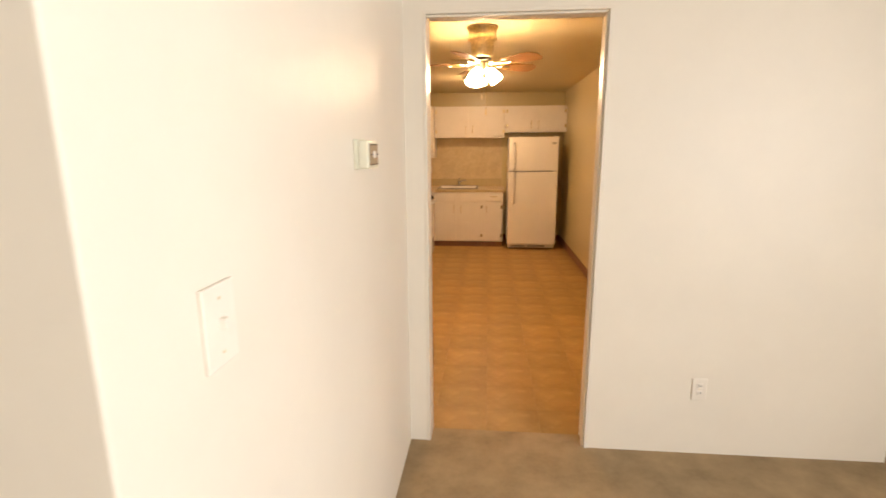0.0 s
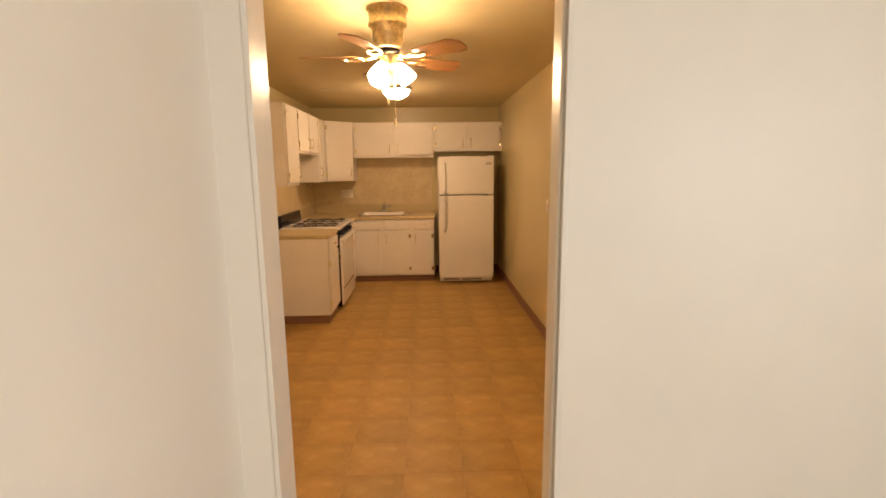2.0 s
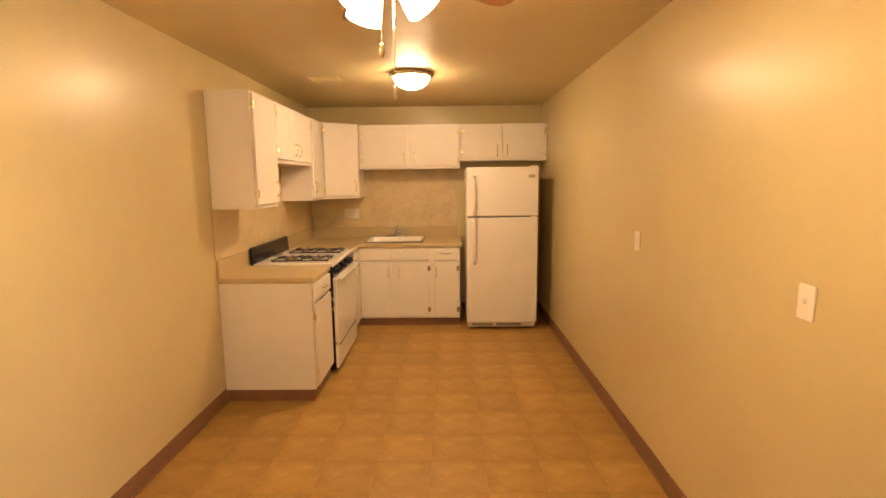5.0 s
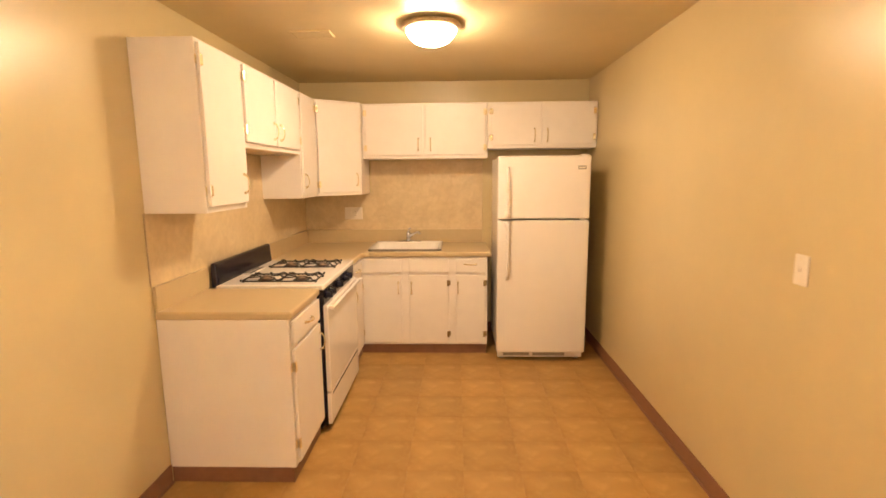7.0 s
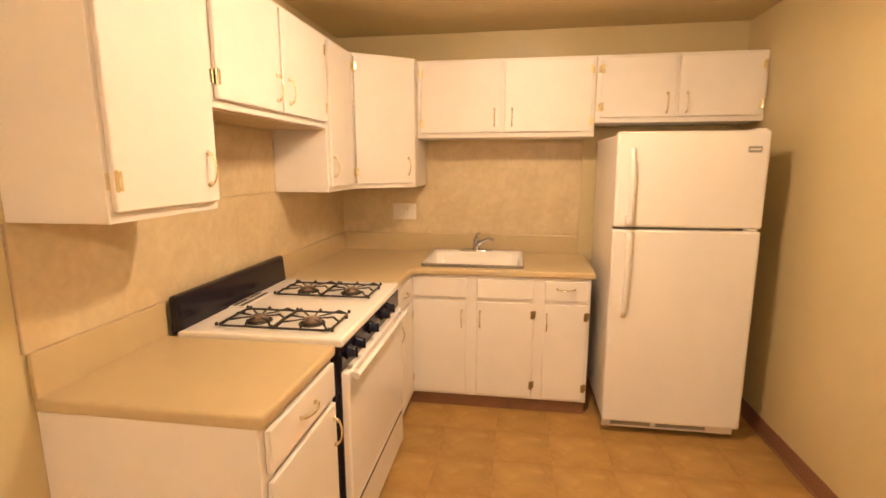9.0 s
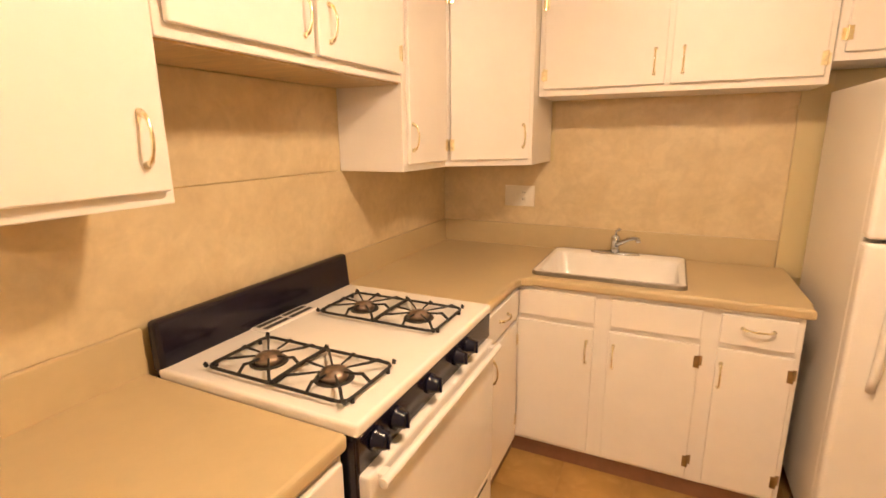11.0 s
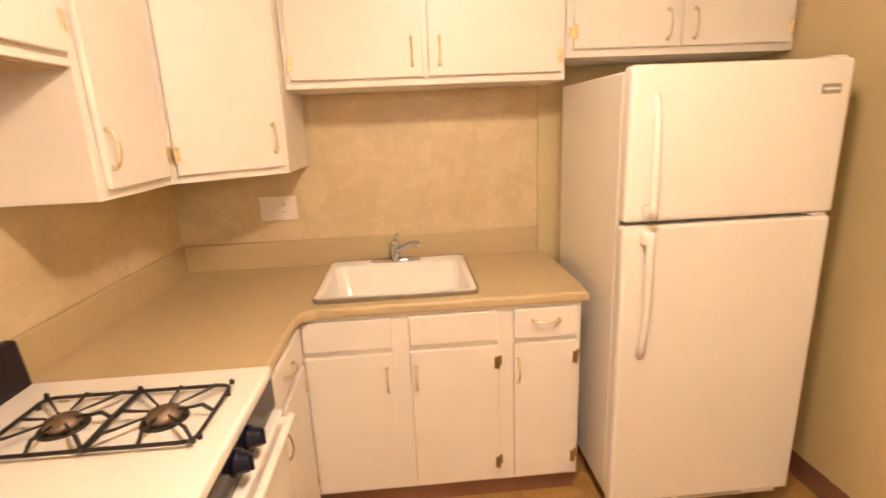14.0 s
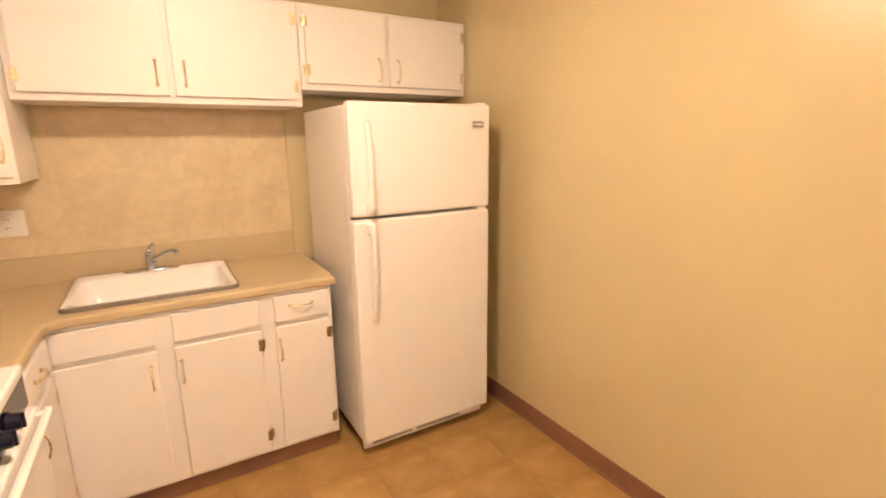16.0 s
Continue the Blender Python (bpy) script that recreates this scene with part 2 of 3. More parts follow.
# a face of a cabinet: a corner, the way along it and its outward normal
class Face:
    def __init__(self, at, along, out):
        self.at, self.u, self.n = Vector(at), Vector(along).normalized(), Vector(out).normalized()

    def p(self, s, z, d=0.0):
        return self.at + self.u * s + self.n * d + Vector((0, 0, z))

    def board(self, s0, s1, z0, z1, d0, d1, bev=0.003, bm=None):
        m = Matrix.Identity(4)
        m.col[0][:3], m.col[1][:3], m.col[2][:3], m.col[3][:3] = self.u, self.n, (0, 0, 1), self.at
        t = box(s0, s1, d0, d1, z0, z1, bev)
        bmesh.ops.transform(t, matrix=m, verts=t.verts)
        bmesh.ops.recalc_face_normals(t, faces=t.faces[:])
        if bm is None:
            return t
        join(bm, t)
        return bm


def pull(face, s, z, parent, flat=False, d=0.020, size=0.105, material=None):
    """A bowed brass pull, upright or level."""
    h = size / 2
    pts, rad = [], []
    for i in range(13):
        a = -1 + i / 6
        lift = 0.006 + 0.024 * (1 - a * a) ** 0.6 if abs(a) < 1 else 0.003
        off = a * h
        pts.append(face.p(s + off, z, d + lift) if flat else face.p(s, z + off, d + lift))
        rad.append(0.0042 + 0.0042 * (abs(a) ** 6) - 0.0006 * (abs(a) > 0.4) * (abs(a) < 0.8))
    bm = tube(pts, rad, 8)
    for a in (-1, 1):
        c = face.p(s + a * h, z, d) if flat else face.p(s, z + a * h, d)
        lathe(c, face.n, [(0, 0.0085), (0.004, 0.008), (0.007, 0.004)], 10, bm)
    return part("handle", bm, material or M_BRASS, parent, "bowed brass pull", True)


def hinge(face, s, z, parent, flip=1, material=None):
    bm = face.board(s, s + flip * 0.017, z - 0.026, z + 0.026, 0.001, 0.0225, 0.001) if flip > 0 else face.board(s - 0.017, s, z - 0.026, z + 0.026, 0.001, 0.0225, 0.001)
    tube([face.p(s, z - 0.029, 0.019), face.p(s, z - 0.026, 0.019), face.p(s, z + 0.026, 0.019), face.p(s, z + 0.029, 0.019)], [0.003, 0.0055, 0.0055, 0.003], 8, bm)
    face.board(s - 0.016 if flip > 0 else s + 0.001, s - 0.001 if flip > 0 else s + 0.016, z - 0.022, z + 0.022, 0.0, 0.003, 0.0005, bm)
    return part("hinge", bm, material or M_BRASSD, parent, "small brass hinge")


def leaf(face, s0, s1, z0, z1, parent, name="door"):
    """A painted slab door with a softly rounded lip."""
    return part(name, face.board(s0, s1, z0, z1, 0.002, 0.020, 0.004), M_CAB, parent)


# ---- structure ----
fl = solid("floor", box(XL, XR, 2.655, YB, -0.15, FZ - 0.002), M_GROUT, "tan vinyl tile kitchen floor with faint joints", "floor")
solid("floor_2", box(-2.3, 3.55, -3.0, 2.655, -0.12, 0.004), M_CARPET, "worn light brown cut pile carpet", "carpet")
solid("floor_3", box(2.44, 3.55, 2.655, 5.75, -0.12, 0.004), M_CARPET, "worn light brown carpet in the hall", "carpet")
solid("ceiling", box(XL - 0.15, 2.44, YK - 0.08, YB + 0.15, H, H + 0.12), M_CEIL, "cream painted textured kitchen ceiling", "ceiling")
solid("ceiling_2", box(-2.3, 3.55, -3.0, YD + 0.08, H, H + 0.12), M_CEILL, "off-white painted living room ceiling", "ceiling")
solid("ceiling_3", box(2.44, 3.55, YD + 0.08, 5.75, H, H + 0.12), M_CEILL, "off-white painted hall ceiling", "ceiling")

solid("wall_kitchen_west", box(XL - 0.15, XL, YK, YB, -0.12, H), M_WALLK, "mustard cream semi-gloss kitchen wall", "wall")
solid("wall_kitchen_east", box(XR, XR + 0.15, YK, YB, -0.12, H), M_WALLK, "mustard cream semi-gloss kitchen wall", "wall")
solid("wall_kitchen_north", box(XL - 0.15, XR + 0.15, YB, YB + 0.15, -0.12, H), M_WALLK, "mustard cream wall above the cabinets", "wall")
JO = 0.016
YM = (YD + YK) / 2
bm = box(XL - 0.15, DL - JO, YM, YK, -0.12, H)
box(DR + JO, XR + 0.15, YM, YK, -0.12, H, 0, bm)
box(DL - JO, DR + JO, YM, YK, DH + JO, H, 0, bm)
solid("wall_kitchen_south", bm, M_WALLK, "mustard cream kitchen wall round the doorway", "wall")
bm = box(LX, DL - JO, YD, YM, -0.12, H)
box(DR + JO, 2.425, YD, YM, -0.12, H, 0, bm)
box(DL - JO, DR + JO, YD, YM, DH + JO, H, 0, bm)
solid("wall_living_north", bm, M_WALLL, "off-white cream wall with an open doorway", "wall")
solid("wall_passage", box(-2.3, LX, 0.622, YM, -0.12, H, 0.004), M_WALLL, "off-white semi-gloss passage wall", "wall")
solid("wall_hall_west", box(XR + 0.15, 2.44, YM, 5.75, -0.12, H), M_WALLL, "off-white hall wall", "wall")
bm = box(2.44, 2.65, 5.75, 5.9, -0.12, H)
box(3.25, 3.55, 5.75, 5.9, -0.12, H, 0, bm)
box(2.65, 3.25, 5.75, 5.9, -0.12, 0.9, 0, bm)
box(2.65, 3.25, 5.75, 5.9, 2.1, H, 0, bm)
solid("wall_hall_north", bm, M_WALLL, "off-white wall at the end of the hall", "wall")
bm = box(3.42, 3.55, 0.05, 5.75, -0.12, H)
box(3.42, 3.55, -3.0, -1.95, -0.12, H, 0, bm)
box(3.42, 3.55, -1.95, 0.05, -0.12, 0.8, 0, bm)
box(3.42, 3.55, -1.95, 0.05, 2.2, H, 0, bm)
solid("wall_living_east", bm, M_WALLL, "off-white wall with a daylit window opening", "wall")
solid("wall_living_south", box(-2.3, 3.55, -3.15, -3.0, -0.12, H), M_WALLL, "plain off-white wall", "wall")
solid("wall_living_west", box(-2.44, -2.3, -3.15, 0.75, -0.12, H), M_WALLL, "plain off-white wall", "wall")
solid("baseboard_2", box(3.408, 3.42, 1.6, 5.75, 0.004, 0.085, 0.003), M_TRIM, "white painted hall baseboard", "baseboard")

for nm, m, wx, wz in (("window_1", Matrix.Translation((3.53, -0.95, 1.5)), 2.0, 1.4), ("window_2", Matrix.Translation((2.95, 5.88, 1.5)) @ Matrix.Rotation(radians(90), 4, "Z"), 0.6, 1.2)):
    wd = thing(nm, m.translation, "plain white-framed window letting in daylight", "window", kind="structure")
    for k, (y0, y1, z0, z1) in enumerate(((-wx / 2, -wx / 2 + 0.05, -wz / 2, wz / 2), (wx / 2 - 0.05, wx / 2, -wz / 2, wz / 2), (-wx / 2 + 0.05, wx / 2 - 0.05, -wz / 2, -wz / 2 + 0.05), (-wx / 2 + 0.05, wx / 2 - 0.05, wz / 2 - 0.05, wz / 2))):
        fb = box(-0.02, 0.02, y0, y1, z0, z1, 0.004)
        bmesh.ops.transform(fb, matrix=m, verts=fb.verts)
        part("window_frame", fb, M_TRIM, wd)
    fb = box(-0.003, 0.003, -wx / 2 + 0.05, wx / 2 - 0.05, -wz / 2 + 0.05, wz / 2 - 0.05)
    bmesh.ops.transform(fb, matrix=m, verts=fb.verts)
    part("pane", fb, M_GLASS, wd).visible_shadow = False

# doorway lining with a stop bead near the living room edge
dr = thing("door_1", (DL, YD, 0), "open doorway lined with glossy off-white painted boards", "doorway", kind="structure")
part("jamb", box(DL - JO, DL, YD - 0.004, YK + 0.004, FZ, DH, 0.002), M_TRIM, dr)
part("jamb", box(DR, DR + JO, YD - 0.004, YK + 0.004, FZ, DH, 0.002), M_TRIM, dr)
part("head", box(DL - JO, DR + JO, YD - 0.004, YK + 0.004, DH, DH + JO, 0.002), M_TRIM, dr)
part("stop_bead", box(DR - 0.011, DR, YD + 0.012, YD + 0.046, 0.0, DH - 0.012, 0.004), M_TRIM, dr)
part("stop_bead", box(DL, DR, YD + 0.012, YD + 0.046, DH - 0.011, DH, 0.004), M_TRIM, dr)

# brown cove base round the kitchen
CB = 0.058
for k, b in enumerate(((XR - 0.007, XR, YK, YB), (XL, XL + 0.007, YK, 6.175), (0.70, XR - 0.007, YB - 0.007, YB),
                       (XL + 0.007, DL - JO, YK, YK + 0.007), (DR + JO, XR - 0.007, YK, YK + 0.007))):
    bm = box(*b, FZ, CB, 0.002)
    wide = (b[0] - (0.012 if k == 0 else 0), b[1] + (0.012 if k == 1 else 0), b[2] - (0.012 if k == 2 else 0), b[3] + (0.012 if k > 2 else 0))
    box(*wide, FZ, FZ + 0.010, 0.004, bm)
    solid("baseboard" if k == 0 else "baseboard_%d" % (k + 2), bm, M_COVE, "brown vinyl cove baseboard", "baseboard")

# tan splash panels above the counter, with a thin seam
PT = 0.005
sp = thing("wall_panel", (XL, 6.162, 1.0), "tan mottled laminate splash panels with a seam", "wall panel", kind="structure")
part("panel", box(XL, XL + PT, 6.165, YB - PT, 1.038, 1.4065, 0.001), M_PANEL, sp)
part("panel", box(XL, XL + PT, 6.640, 7.640, 1.410, 1.744, 0.001), M_PANEL, sp)
part("panel", slab([(XL + PT, YB - PT), (0.655, YB - PT), (0.655, YB), (XL + PT, YB)], 1.038, 1.405), M_PANEL, sp)
part("panel", box(-0.46, 0.655, YB - PT, YB, 1.405, 1.75), M_PANEL, sp)
part("edge_strip", box(XL, XL + 0.007, 6.159, 6.165, 1.038, 1.407, 0.001), M_BRONZE, sp, "dark metal edge strip")
part("edge_strip", box(0.655, 0.775, YB - 0.024, YB, 0.862, 1.815, 0.003), M_WALLK, sp, "cream painted batten")

# ---- base cabinets ----
CZ, CT, TK = 0.862, 0.905, 0.045      # under the top, the top, toe kick
FX, FY = -0.467, 8.065                # faces of the base cabinets
ST0, ST1 = 6.700, 7.578               # stove

fw = Face((FX, 0, 0), (0, 1, 0), (1, 0, 0))
a = thing("base_cabinet", (XL, 6.175, 0), "white painted narrow base cabinet with drawer beside the stove", "cabinet", "base cabinets")
part("body", box(XL + 0.002, FX, 6.175, ST0 - 0.012, TK, CZ, 0.003), M_CAB, a)
part("toe_kick", box(XL + 0.006, FX - 0.014, 6.180, ST0 - 0.02, FZ, TK, 0.002), M_COVE, a, "brown vinyl toe kick")
d = leaf(fw, 6.200, ST0 - 0.03, 0.715, 0.845, a, "drawer")
pull(fw, 6.435, 0.785, d, True)
d = leaf(fw, 6.200, ST0 - 0.03, 0.066, 0.690, a)
pull(fw, ST0 - 0.055, 0.585, d)
hinge(fw, 6.200, 0.60, d)
hinge(fw, 6.200, 0.17, d)

b = thing("base_cabinet", (FX, 7.59, 0), "white painted corner base cabinet with narrow drawer and door", "cabinet", "base cabinets")
part("body", box(XL + 0.002, FX, ST1 + 0.012, YB - 0.002, TK, CZ, 0.003), M_CAB, b)
part("toe_kick", box(XL + 0.006, FX - 0.014, ST1 + 0.02, YB - 0.02, FZ, TK, 0.002), M_COVE, b, "brown vinyl toe kick")
d = leaf(fw, ST1 + 0.035, 8.02, 0.715, 0.845, b, "drawer")
pull(fw, 7.80, 0.785, d, True)
d = leaf(fw, ST1 + 0.035, 8.02, 0.066, 0.690, b)
hinge(fw, 8.02, 0.60, d, -1, M_BRASS)
hinge(fw, 8.02, 0.17, d, -1, M_BRASS)
pull(fw, ST1 + 0.065, 0.60, d)

fs = Face((0, FY, 0), (1, 0, 0), (0, -1, 0))
c = thing("sink_cabinet", (FX, FY, 0), "white painted sink base cabinet with three doors and a drawer", "cabinet", "base cabinets")
bm = box(FX + 0.002, 0.668, FY, FY + 0.02, TK, CZ, 0.002)
box(0.65, 0.668, FY + 0.02, YB - 0.030, TK, CZ, 0.002, bm)
box(FX + 0.002, 0.65, FY + 0.02, YB - 0.012, TK, TK + 0.02, 0, bm)
box(FX + 0.002, 0.65, YB - 0.03, YB - 0.012, TK + 0.02, CZ, 0, bm)
part("body", bm, M_CAB, c)
part("toe_kick", box(FX - 0.014, 0.662, FY + 0.018, FY + 0.04, FZ, TK, 0.002), M_COVE, c, "brown vinyl toe kick")
part("false_front", fs.board(-0.452, -0.103, 0.720, 0.845, 0.002, 0.018, 0.004), M_CAB, c)
part("false_front", fs.board(-0.034, 0.320, 0.720, 0.845, 0.002, 0.018, 0.004), M_CAB, c)
d = leaf(fs, 0.388, 0.645, 0.720, 0.845, c, "drawer")
pull(fs, 0.516, 0.795, d, True)
for s0, s1, hs, ps, fl_ in ((-0.452, -0.103, -0.452, -0.131, 1), (-0.037, 0.322, 0.322, -0.014, -1), (0.386, 0.648, 0.648, 0.404, -1)):
    d = leaf(fs, s0, s1, 0.066, 0.695, c)
    pull(fs, ps, 0.580, d)
    if s0 > -0.4:
        hinge(fs, hs, 0.622, d, fl_, M_HINGE)
        hinge(fs, hs, 0.148, d, fl_, M_HINGE)

# ---- worktop: two runs with a rounded front edge and an upstand ----
SX0, SX1, SY0, SY1 = -0.412, 0.258, 8.094, 8.658
w = thing("worktop", (XL, 6.17, CZ), "tan laminate worktop with a rounded edge and upstand", "worktop")
EX, EY = -0.447, 8.040
part("top", box(XL + 0.002, EX, 6.167, ST0 - 0.006, CZ, CT, 0.012, None, 3), M_COUNTER, w)
part("upstand", box(XL + 0.002, XL + 0.022, 6.169, ST0 - 0.006, CT - 0.004, 1.038, 0.005), M_COUNTER, w)
outl = [(XL + 0.002, ST1 + 0.006), (EX, ST1 + 0.006), (EX, 7.955), (EX + 0.014, 8.012), (EX + 0.06, EY), (0.69, EY), (0.69, SY0 + 0.012), (SX0 + 0.012, SY0 + 0.012), (SX0 + 0.012, SY1 - 0.012), (XL + 0.002, SY1 - 0.012)]
bm = slab(outl, CZ, CT)
es = [e for e in bm.edges if all((v.co.x > EX - 0.005 and (v.co.y < EY + 0.003)) or v.co.x > 0.68 for v in e.verts) and abs(e.verts[0].co.z - e.verts[1].co.z) < 1e-4]
bmesh.ops.bevel(bm, geom=es, offset=0.013, segments=3, profile=0.5, affect="EDGES")
box(SX1 - 0.012, 0.69, SY0 + 0.012, YB - 0.026, CZ, CT, 0, bm)
box(XL + 0.002, SX1 - 0.012, SY1 - 0.012, YB - 0.002, CZ, CT, 0, bm)
part("top", bm, M_COUNTER, w)
part("upstand", box(XL + 0.002, XL + 0.022, ST1 + 0.006, YB - 0.022, CT - 0.004, 1.038, 0.005), M_COUNTER, w)
part("upstand", box(XL + 0.002, 0.653, YB - 0.022, YB - 0.002, CT - 0.004, 1.038, 0.005), M_COUNTER, w)

# ---- sink ----
s = thing("sink", (SX0, SY0, CT), "white porcelain drop-in sink with dark metal rim", "sink")
def rect(x0, x1, y0, y1, r, n=5):
    out = []
    for cx, cy, a0 in ((x1 - r, y1 - r, 0), (x0 + r, y1 - r, 90), (x0 + r, y0 + r, 180), (x1 - r, y0 + r, 270)):
        for k in range(n):
            an = radians(a0 + 90 * k / (n - 1))
            out.append((cx + r * math.cos(an), cy + r * math.sin(an)))
    return out
def loft(loops, bm=None, cap=True):
    bm = bm or bmesh.new()
    rings = [[bm.verts.new(p) for p in lp] for lp in loops]
    for u, v in zip(rings, rings[1:]):
        for k in range(len(u)):
            bm.faces.new((u[k], u[(k + 1) % len(u)], v[(k + 1) % len(u)], v[k]))
    if cap:
        bm.faces.new(rings[-1])
    bmesh.ops.recalc_face_normals(bm, faces=bm.faces[:])
    return bm
def lev(rc, z):
    return [(x, y, z) for x, y in rc]
SZ = CT + 0.010
I0, I1, J0, J1 = SX0 + 0.030, SX1 - 0.030, SY0 + 0.030, SY1 - 0.095
bm = loft([lev(rect(SX0 + 0.007, SX1 - 0.007, SY0 + 0.007, SY1 - 0.007, 0.03), SZ + 0.008),
           lev(rect(I0, I1, J0, J1, 0.05), SZ + 0.007), lev(rect(I0 + 0.006, I1 - 0.006, J0 + 0.006, J1 - 0.006, 0.05), SZ - 0.002),
           lev(rect(I0 + 0.02, I1 - 0.02, J0 + 0.02, J1 - 0.02, 0.06), SZ - 0.15), lev(rect(I0 + 0.05, I1 - 0.05, J0 + 0.05, J1 - 0.05, 0.06), SZ - 0.17)])
part("basin", bm, M_SINK, s, "", True)
bm = loft([lev(rect(SX0, SX1, SY0, SY1, 0.035), CT - 0.002), lev(rect(SX0, SX1, SY0, SY1, 0.035), SZ + 0.006),
           lev(rect(SX0 + 0.004, SX1 - 0.004, SY0 + 0.004, SY1 - 0.004, 0.033), SZ + 0.010), lev(rect(SX0 + 0.009, SX1 - 0.009, SY0 + 0.009, SY1 - 0.009, 0.03), SZ + 0.007)], None, False)
part("rim", bm, M_RIM, s, "dark steel mounting rim")
part("drain", lathe((-0.06, 8.30, SZ - 0.169), (0, 0, 1), [(0, 0.04), (0.004, 0.038), (0.002, 0.028)], 20), M_CHROME, s, "steel drain", True)

f = thing("faucet", (-0.088, 8.608, CT + 0.008), "chrome single-lever faucet on the sink ledge", "faucet")
bz = SZ + 0.007
pl = [(-0.088 + 0.125 * math.cos(t) if abs(math.cos(t)) < 2 else 0, 8.608 + 0.026 * math.sin(t)) for t in [k * math.tau / 24 for k in range(24)]]
part("deck_plate", loft([lev(pl, bz), lev(pl, bz + 0.006), [(x * 0.9 - 0.0068, y * 0.9 + 0.8608, bz + 0.013) for x, y in pl]]), M_CHROME, f, "", True)
part("body", lathe((-0.088, 8.608, bz + 0.01), (0, 0, 1), [(0, 0.027), (0.02, 0.023), (0.055, 0.021), (0.075, 0.024), (0.09, 0.019), (0.098, 0.008)], 20), M_CHROME, f, "", True)
part("spout", tube([(-0.088, 8.603, bz + 0.045), (-0.065, 8.583, bz + 0.065), (-0.025, 8.560, bz + 0.092), (0.01, 8.535, bz + 0.108), (0.028, 8.522, bz + 0.105), (0.032, 8.518, bz + 0.088)], [0.013, 0.012, 0.011, 0.0105, 0.012, 0.012], 12), M_CHROME, f, "", True)
part("lever", tube([(-0.088, 8.608, bz + 0.10), (-0.088, 8.611, bz + 0.125), (-0.070, 8.608, bz + 0.135), (-0.072, 8.585, bz + 0.142)], [0.007, 0.006, 0.009, 0.006], 10), M_CHROME, f, "", True)

# ---- upper cabinets ----
fu = Face((UX, 0, 0), (0, 1, 0), (1, 0, 0))
XI = XL + 0.002
u = thing("wall_cabinet", (XL, 6.175, UB), "white painted tall wall cabinet with a single door", "cabinet", "wall cabinets")
part("body", box(XI, UX, 6.172, 6.632, UB, UT, 0.003), M_CAB, u)
d = leaf(fu, 6.183, 6.616, UB + 0.03, UT - 0.02, u)
hinge(fu, 6.190, 1.517, d, 1, M_BRASS)
hinge(fu, 6.190, 2.135, d, 1, M_BRASS)
pull(fu, 6.566, 1.545, d)

u = thing("wall_cabinet", (XL, 6.634, 1.75), "white painted short wall cabinet above the stove", "cabinet", "wall cabinets")
part("body", box(XI, UX, 6.634, 7.641, 1.752, UT, 0.003), M_CAB, u)
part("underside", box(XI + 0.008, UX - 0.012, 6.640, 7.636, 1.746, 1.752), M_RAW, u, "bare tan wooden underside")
for s0, s1, hs, ps, k in ((6.656, 7.118, 6.656, 7.074, 1), (7.136, 7.617, 7.617, 7.188, -1)):
    d = leaf(fu, s0, s1, 1.782, UT - 0.02, u)
    hinge(fu, hs, 1.855, d, k, M_BRASS)
    hinge(fu, hs, 2.15, d, k, M_BRASS)
    pull(fu, ps, 1.878, d)

u = thing("corner_wall_cabinet", (XL, 7.643, UB), "white painted corner wall cabinet with an angled door", "cabinet", "wall cabinets")
P0, P1 = (UX, 8.045), (-0.480, 8.300)
part("body", slab([(XI, 7.643), (UX, 7.643), P0, P1, (P1[0], YB - 0.006), (XI, YB - 0.006)], UB, UT, 0.003), M_CAB, u)
d = leaf(fu, 7.670, 8.025, UB + 0.03, UT - 0.02, u)
pull(fu, 7.690, 1.545, d)
hinge(fu, 8.025, 1.508, d, -1)
hinge(fu, 8.025, 2.15, d, -1)
dv = Vector((P1[0] - P0[0], P1[1] - P0[1], 0))
fd = Face((*P0, 0), dv, (dv.y, -dv.x, 0))
d = leaf(fd, 0.022, dv.length - 0.022, UB + 0.03, UT - 0.02, u)
pull(fd, dv.length - 0.055, 1.548, d)
hinge(fd, 0.022, 1.508, d)
hinge(fd, 0.022, 2.15, d, 1, M_BRASS)

fm = Face((0, UY, 0), (1, 0, 0), (0, -1, 0))
u = thing("wall_cabinet", (-0.47, UY, 1.735), "white painted wall cabinet over the sink", "cabinet", "wall cabinets")
part("body", box(-0.477, 0.684, UY, YB - 0.006, 1.735, UT, 0.003), M_CAB, u)
for s0, s1, hs, ps, k in ((-0.450, 0.088, -0.450, 0.043, 1), (0.110, 0.662, 0.662, 0.157, -1)):
    d = leaf(fm, s0, s1, 1.767, UT - 0.02, u)
    hinge(fm, hs, 1.832, d, k)
    hinge(fm, hs, 2.15, d, k)
    pull(fm, ps, 1.863, d)

u = thing("wall_cabinet", (0.69, UY, 1.82), "white painted shallow cabinet above the refrigerator", "cabinet", "wall cabinets")
part("body", box(0.687, XR - 0.004, UY, YB - 0.002, 1.820, UT, 0.003), M_CAB, u)
for s0, s1, hs, ps, k in ((0.715, 1.162, 0.715, 1.113, 1), (1.180, 1.660, 1.660, 1.228, -1)):
    d = leaf(fm, s0, s1, 1.852, UT - 0.02, u)
    hinge(fm, hs, 1.918, d, k, M_BRASS)
    hinge(fm, hs, 2.15, d, k, M_BRASS)
    pull(fm, ps, 1.936, d, False, 0.020, 0.115)

